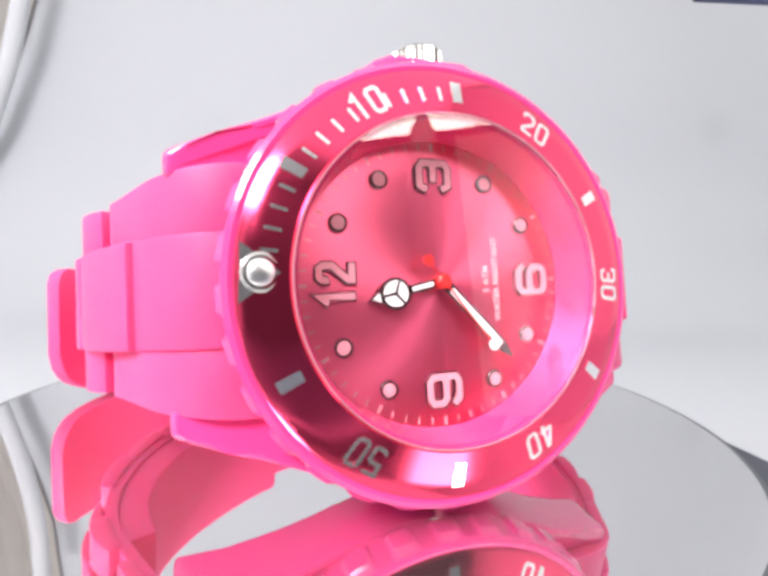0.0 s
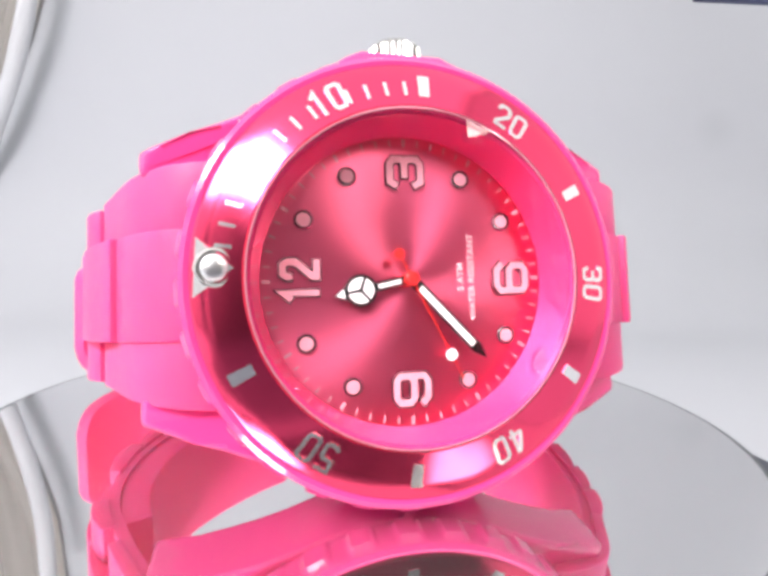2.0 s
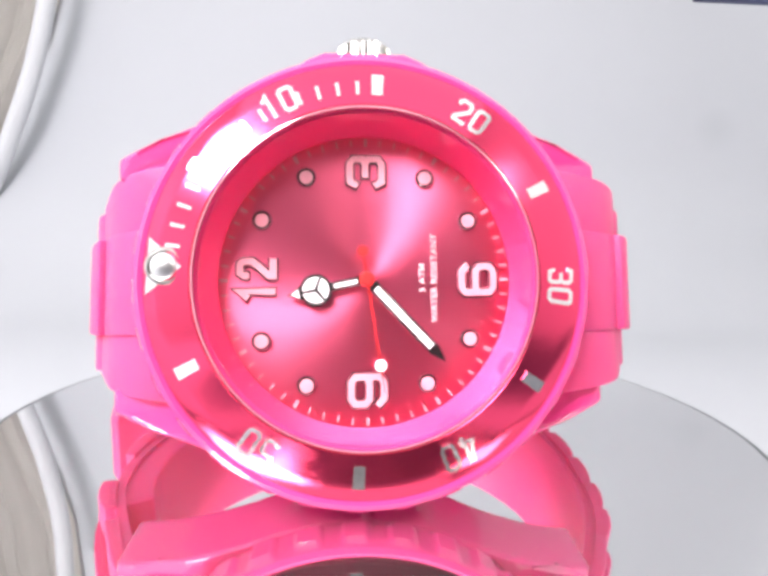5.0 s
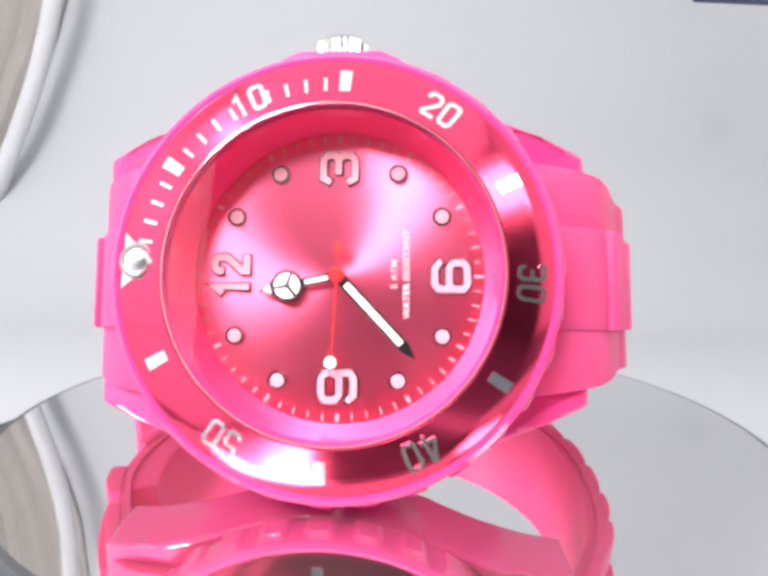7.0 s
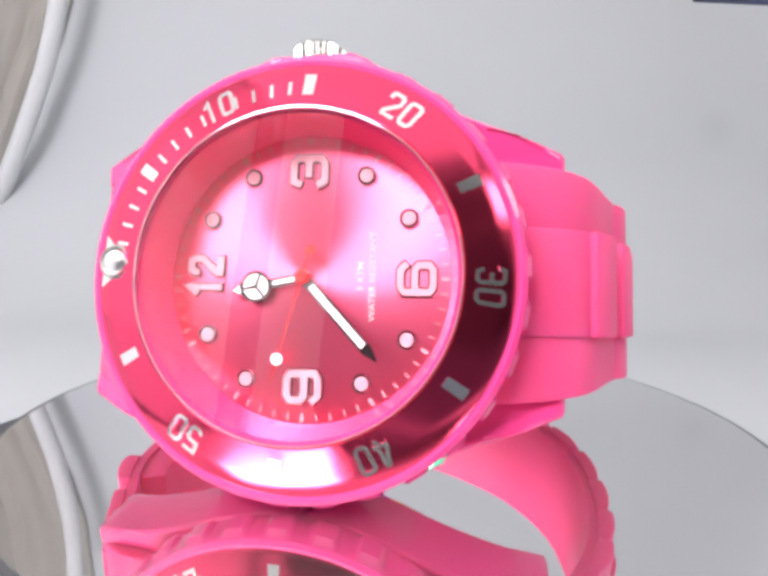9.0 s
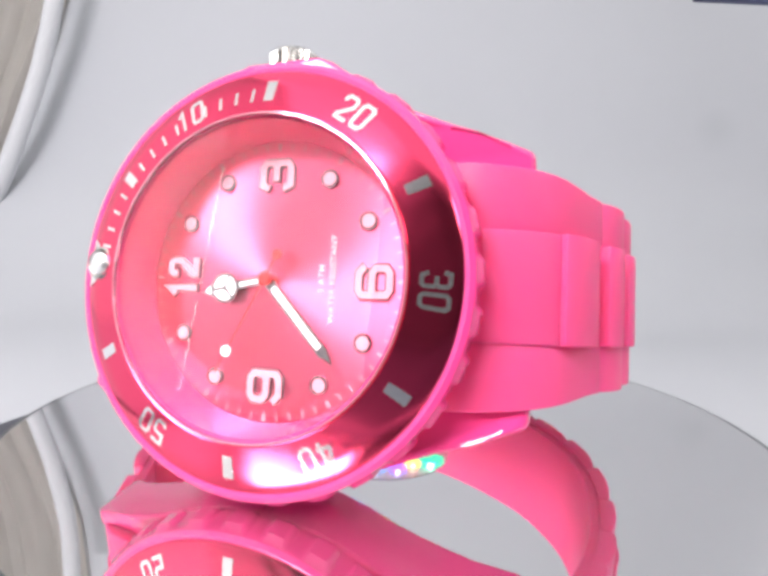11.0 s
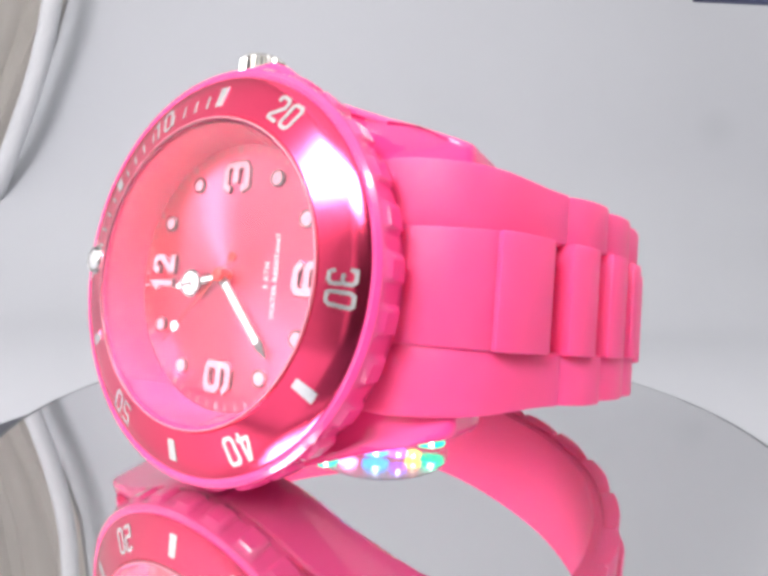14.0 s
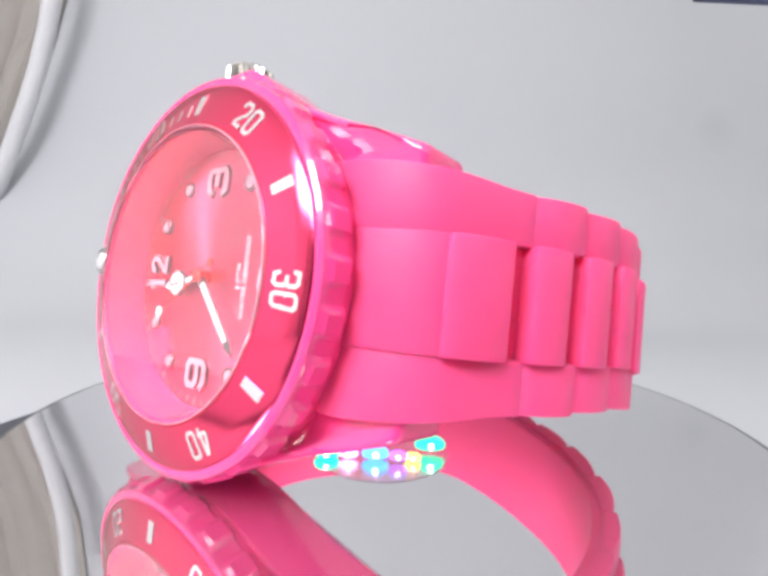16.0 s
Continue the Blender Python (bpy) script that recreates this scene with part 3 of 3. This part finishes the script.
def pointers():
    flat = lambda u, v, w: (-v, -w, u)
    hour = part("hour_pointer", prism([(-.46, -.6), (.46, -.6), (.46, 3.9), (-.46, 3.9)], flat, 0, .14), CHROME, WATCH, "white hour pointer with a three-spoke ring")
    ring = lathe([(0, 0), (1.62, 0), (1.62, -.16), (0, -.16)], 40, closed=False)
    ring.transform(Matrix.Translation((-5.25 * MM, 0, 0)))
    part("pointer_ring", ring, CHROME, hour)
    part("pointer_tip", prism([(-.85, 6.5), (.85, 6.5), (0, 8.1)], flat, 0, .15), CHROME, hour)
    part("lume_stem", prism([(-.22, 1.0), (.22, 1.0), (.22, 3.4), (-.22, 3.4)], flat, .1, .2), BRIGHT, hour)
    part("lume_tip", prism([(-.5, 6.95), (.5, 6.95), (0, 7.8)], flat, .1, .2), BRIGHT, hour)
    for k in range(3):
        a0 = math.pi / 2 + k * 2 * math.pi / 3
        pts = []
        for j in range(11):
            a = a0 + 0.10 + (2 * math.pi / 3 - 0.20) * j / 10
            pts.append((1.32 * math.cos(a), 5.25 + 1.32 * math.sin(a)))
        mid = a0 + math.pi / 3
        pts.append((0.2 * math.cos(mid), 5.25 + 0.2 * math.sin(mid)))
        part("lume_sector", prism(pts, flat, .1, .22), BRIGHT, hour)
    hour.matrix_local = clock_pose(-11.6, -0.75)
    minute = part("minute_pointer", prism([(-.58, -.8), (.58, -.8), (.58, 9.9), (0, 11.5), (-.58, 9.9)], flat, 0, .14), CHROME, WATCH, "white minute pointer with a polished outline")
    part("lume_bar", prism([(-.34, 1.3), (.34, 1.3), (.34, 9.4), (-.34, 9.4)], flat, .1, .2), BRIGHT, minute)
    minute.matrix_local = clock_pose(226.8, -1.15)
    sec = part("second_pointer", prism([(-.08, -2.6), (.08, -2.6), (.05, 11.4), (-.05, 11.4)], flat, 0, .1), RED, WATCH, "thin red second pointer with a white dot")
    dot = lathe([(0, .02), (.6, .02), (.6, -.16), (0, -.16)], 24, closed=False)
    dot.transform(Matrix.Translation((-8.7 * MM, 0, 0)))
    part("lume_dot", dot, BRIGHT, sec)
    tail = lathe([(0, .02), (.55, .02), (.55, -.14), (0, -.14)], 24, closed=False)
    tail.transform(Matrix.Translation((2.8 * MM, 0, 0)))
    part("counterweight", tail, RED, sec)
    part("hub", lathe([(0, -.35), (.55, -.35), (.75, -.2), (.75, 1.4), (0, 1.4)], 28, closed=False), RED, sec)
    sec.matrix_local = clock_pose(0, -1.5)
    return sec


case()
crown()
bezel()
face()
SECOND = pointers()


# ---- the strap ----
HALF = [(16.5, 0.9), (20.5, 0.7), (24.0, 1.3), (27.0, 2.6), (29.6, 4.9), (32.4, 9.6), (35.2, 15.0), (37.1, 21.0), (38.0, 27.5), (37.6, 34.6), (34.6, 41.6), (27.6, 47.8), (18.0, 52.0), (8.4, 54.4)]
LEFT = [(16.5, 0.9), (20.5, 0.8), (24.0, 1.8), (27.4, 4.6), (30.2, 9.0), (33.4, 15.0), (36.0, 21.0), (36.8, 28.0), (34.6, 35.2), (29.0, 42.0), (20.4, 48.0), (9.8, 52.8)]


def loop_path():
    """The strap's outer line seen along its width, resampled evenly."""
    knots = [Vector(p) for p in HALF] + [Vector((0.0, 55.0))] + [Vector((-x, y)) for x, y in LEFT[::-1]]
    pts = []
    for k in range(len(knots) - 1):
        p0, p1, p2, p3 = knots[max(k - 1, 0)], knots[k], knots[k + 1], knots[min(k + 2, len(knots) - 1)]
        for j in range(12):
            s = j / 12
            pts.append(0.5 * (2 * p1 + (p2 - p0) * s + (2 * p0 - 5 * p1 + 4 * p2 - p3) * s * s + (3 * p1 - p0 - 3 * p2 + p3) * s ** 3))
    pts.append(knots[-1])
    cum = [0.0]
    for a, b in zip(pts, pts[1:]):
        cum.append(cum[-1] + (b - a).length)
    return pts, cum


PATH_PTS, PATH_S = loop_path()
TOTAL = PATH_S[-1]


def at_path(s):
    k = int(np.clip(np.searchsorted(PATH_S, s) - 1, 0, len(PATH_S) - 2))
    u = (s - PATH_S[k]) / (PATH_S[k + 1] - PATH_S[k])
    p = PATH_PTS[k].lerp(PATH_PTS[k + 1], u)
    d = (PATH_PTS[min(k + 3, len(PATH_PTS) - 1)] - PATH_PTS[max(k - 2, 0)]).normalized()
    return p, Vector((d.y, -d.x))


def droop(y):
    return -5.5 * min(1.0, max(0.0, (y - 26) / 29)) ** 1.5


def half_width(s):
    """The strap narrows from the case to the back."""
    e = min(s, TOTAL - s)
    return float(np.interp(e, [4, 12, 20, 34, 64, 94], [12.2, 11.5, 10.6, 10.1, 9.6, 9.4]))


def band(s0, s1, z0, z1, inner, outer, n=6, crown_h=0.0, bev=0.35, rise=0.0):
    """A curved block along the strap from s0 to s1, z0 to z1, between two offsets of its outer line; an end given as "rim" follows the strap's edge."""
    lo = (lambda s: -half_width(s)) if z0 == "rim" else (lambda s: z0)
    hi = half_width if z1 == "rim" else (lambda s: z1)
    bm = bmesh.new()
    rows = []
    for k in range(n + 1):
        s = s0 + (s1 - s0) * k / n
        p, nrm = at_path(s)
        dz = droop(p.y)
        e = crown_h * (1 - (2 * k / n - 1) ** 2) + rise * (k / n - 0.5)
        a, b = p + nrm * inner, p + nrm * (outer + e)
        rows.append([bm.verts.new((q.x * MM, q.y * MM, (z + dz) * MM)) for q, z in ((a, lo(s)), (b, lo(s)), (b, hi(s)), (a, hi(s)))])
    for a, b in zip(rows, rows[1:]):
        for j in range(4):
            bm.faces.new((a[j], a[(j + 1) % 4], b[(j + 1) % 4], b[j]))
    bm.faces.new(rows[0])
    bm.faces.new(rows[-1][::-1])
    bmesh.ops.recalc_face_normals(bm, faces=bm.faces)
    return bevel_edges(bm, bev, 2, 50) if bev else bm


def strap():
    # the continuous band underneath
    bm = bmesh.new()
    rows = []
    n = 160
    for k in range(n + 1):
        s = TOTAL * k / n
        p, nrm = at_path(s)
        w, dz = half_width(s) - 0.55, droop(p.y)
        a, b = p + nrm * -3.0, p + nrm * -1.55
        rows.append([bm.verts.new((q.x * MM, q.y * MM, (z + dz) * MM)) for q, z in ((a, -w), (b, -w), (b, w), (a, w))])
    for a, b in zip(rows, rows[1:]):
        for j in range(4):
            bm.faces.new((a[j], a[(j + 1) % 4], b[(j + 1) % 4], b[j]))
    bm.faces.new(rows[0])
    bm.faces.new(rows[-1][::-1])
    st = part("strap", bm, SILICONE, WATCH, "matt pink silicone strap moulded as links")
    pitch = 6.9
    for side in (0, 1):
        def link(name, s0, s1, *rest, **kw):
            if side:
                s0, s1 = TOTAL - s1, TOTAL - s0
            return part(name, band(s0, s1, *rest, **kw), SILICONE, st)
        # the plain end piece at the case, then a row of links
        s, gap = (17.6, -0.9) if side else (14.8, 0.7)
        link("end_link", 0.3, s + 4.6, -5.5, 5.5, -1.9, 0.05, n=14)
        link("end_link", 0.3, 22.6, 5.35, "rim", -1.9, -0.25, n=14)
        link("end_link", 0.3, 22.6, "rim", -5.35, -1.9, -0.25, n=14)
        for i in range(10):
            if side and i == 1:
                # on this side the first link is twice as long
                s += pitch
                continue
            link("centre_link", s + (-1.3 if i == 0 else gap), s + (12.1 if side and i == 0 else 5.2), -5.5, 5.5, -1.9, 0.75, crown_h=0.35)
            s2 = s + 7.9
            w2 = half_width(s2 + 2)
            for z0, z1 in ((5.35, w2), (-w2, -5.35)):
                link("side_link", s2 - 0.2, s2 + 6.5, z0, z1, -1.9, -0.1, crown_h=0.45, rise=-0.5 if side else 0.5)
            s += pitch
    # the other strap end, tucked under on the inside
    part("strap_overlap", band(TOTAL - 74, TOTAL - 27, -9.0, 9.0, -6.8, -2.7, n=30, bev=0.8), SILICONE, WATCH, "second strap layer tucked inside the loop")
    # buckle at the back
    mid = TOTAL / 2 + 9
    bk = part("buckle", band(mid - 6, mid + 6, -9.3, 9.3, 0.6, 2.0, n=8), STEEL, WATCH, "polished steel buckle")
    part("buckle_pin", band(mid - 5, mid + 7, -1.0, 1.0, 2.0, 2.9, n=8), STEEL, bk)
    tail()


def tail():
    """The strap's free end, which stands off from the loop."""
    knots = [Vector(p) for p in ((-46.0, 45.6), (-43.6, 48.4), (-38.6, 51.8), (-30.5, 54.8), (-20.0, 57.0), (-9.0, 58.2))]
    line = []
    for k in range(len(knots) - 1):
        p0, p1, p2, p3 = knots[max(k - 1, 0)], knots[k], knots[k + 1], knots[min(k + 2, len(knots) - 1)]
        for j in range(8):
            s = j / 8
            line.append(0.5 * (2 * p1 + (p2 - p0) * s + (2 * p0 - 5 * p1 + 4 * p2 - p3) * s * s + (3 * p1 - p0 - 3 * p2 + p3) * s ** 3))
    line.append(knots[-1])

    def taper(k):
        """Narrow and rounded at the tip, as wide as the strap further on."""
        return float(np.interp(k, [0, 2, 4, 6, 10], [0.60, 0.80, 0.90, 0.96, 1.0]))

    def run(name, k0, k1, z0, z1, t0, t1, parent, edged=False):
        bm = bmesh.new()
        rows = []
        for k in range(k0, k1 + 1, 2):
            p = line[k]
            d = (line[min(k + 2, len(line) - 1)] - line[max(k - 2, 0)]).normalized()
            nrm = Vector((-d.y, d.x))
            dz, g = droop(p.y) + 1.8 * max(0.0, 1 - k / 24), taper(k) if edged else 1.0
            rows.append([bm.verts.new((q.x * MM, q.y * MM, (z * g + dz) * MM)) for q, z in ((p + nrm * t0, z0), (p + nrm * t1, z0), (p + nrm * t1, z1), (p + nrm * t0, z1))])
        for a, b in zip(rows, rows[1:]):
            for j in range(4):
                bm.faces.new((a[j], a[(j + 1) % 4], b[(j + 1) % 4], b[j]))
        bm.faces.new(rows[0])
        bm.faces.new(rows[-1][::-1])
        bmesh.ops.recalc_face_normals(bm, faces=bm.faces)
        return part(name, bevel_edges(bm, 0.5, 2, 50), SILICONE, parent)

    free = run("strap_tail", 0, 40, -9.8, 9.4, -2.6, 0.0, WATCH, edged=True)
    for k in (10, 24):
        run("centre_link", k, k + 10, -5.4, 5.1, -0.2, 0.9, free)


strap()


# ---- what moves ----
def motions():
    walk(WATCH, [(t, turned(a, b)) for t, a, b in TURNS])
    # the plate lies a little off the axis and creeps on its pad
    ts = [row[0] for row in DISC_AT]
    walk(DISC, [(t, pose(np.interp(t, ts, [q[1] for q in DISC_AT]), np.interp(t, ts, [q[2] for q in DISC_AT]), b * MM + DISC_LIFT, 0, 0, a)) for t, a, b in TURNS])
    walk(PUCK, [(t, pose(0.0022, -0.0135, b * MM + DISC_LIFT + 0.00003)) for t, a, b in TURNS])
    # the second pointer steps once a second
    rows, first = [], 45.6
    for k in range(-1, 16):
        deg = (first + k - 6) * 6
        rows += [(max(0.0, k + 0.30), clock_pose(deg, -1.5)), (min(16.0, k + 1.2), clock_pose(deg, -1.5))]
    walk(SECOND, rows)
    walk(HOSE, [(t, pose(1.2588 * x, 0.335, 0.0)) for t, x in HOSE_X])
    walk(CURTAIN, [(t, pose(1.3 * (x + 0.1974), 0.0, 0.0)) for t, x in HOSE_X])


DISC_AT = ((0.0, -0.0023, 0.0020), (3.5, 0.0008, 0.0040), (7.0, 0.0038, 0.0056), (12.0, 0.0041, 0.0040), (16.0, 0.0041, 0.0034))
HOSE_X = ((0.0, -0.2166), (1.5, -0.2145), (3.5, -0.2050), (5.0, -0.2010), (7.0, -0.1974), (9.0, -0.1940), (11.0, -0.1965), (12.5, -0.1974), (16.0, -0.1980))
motions()
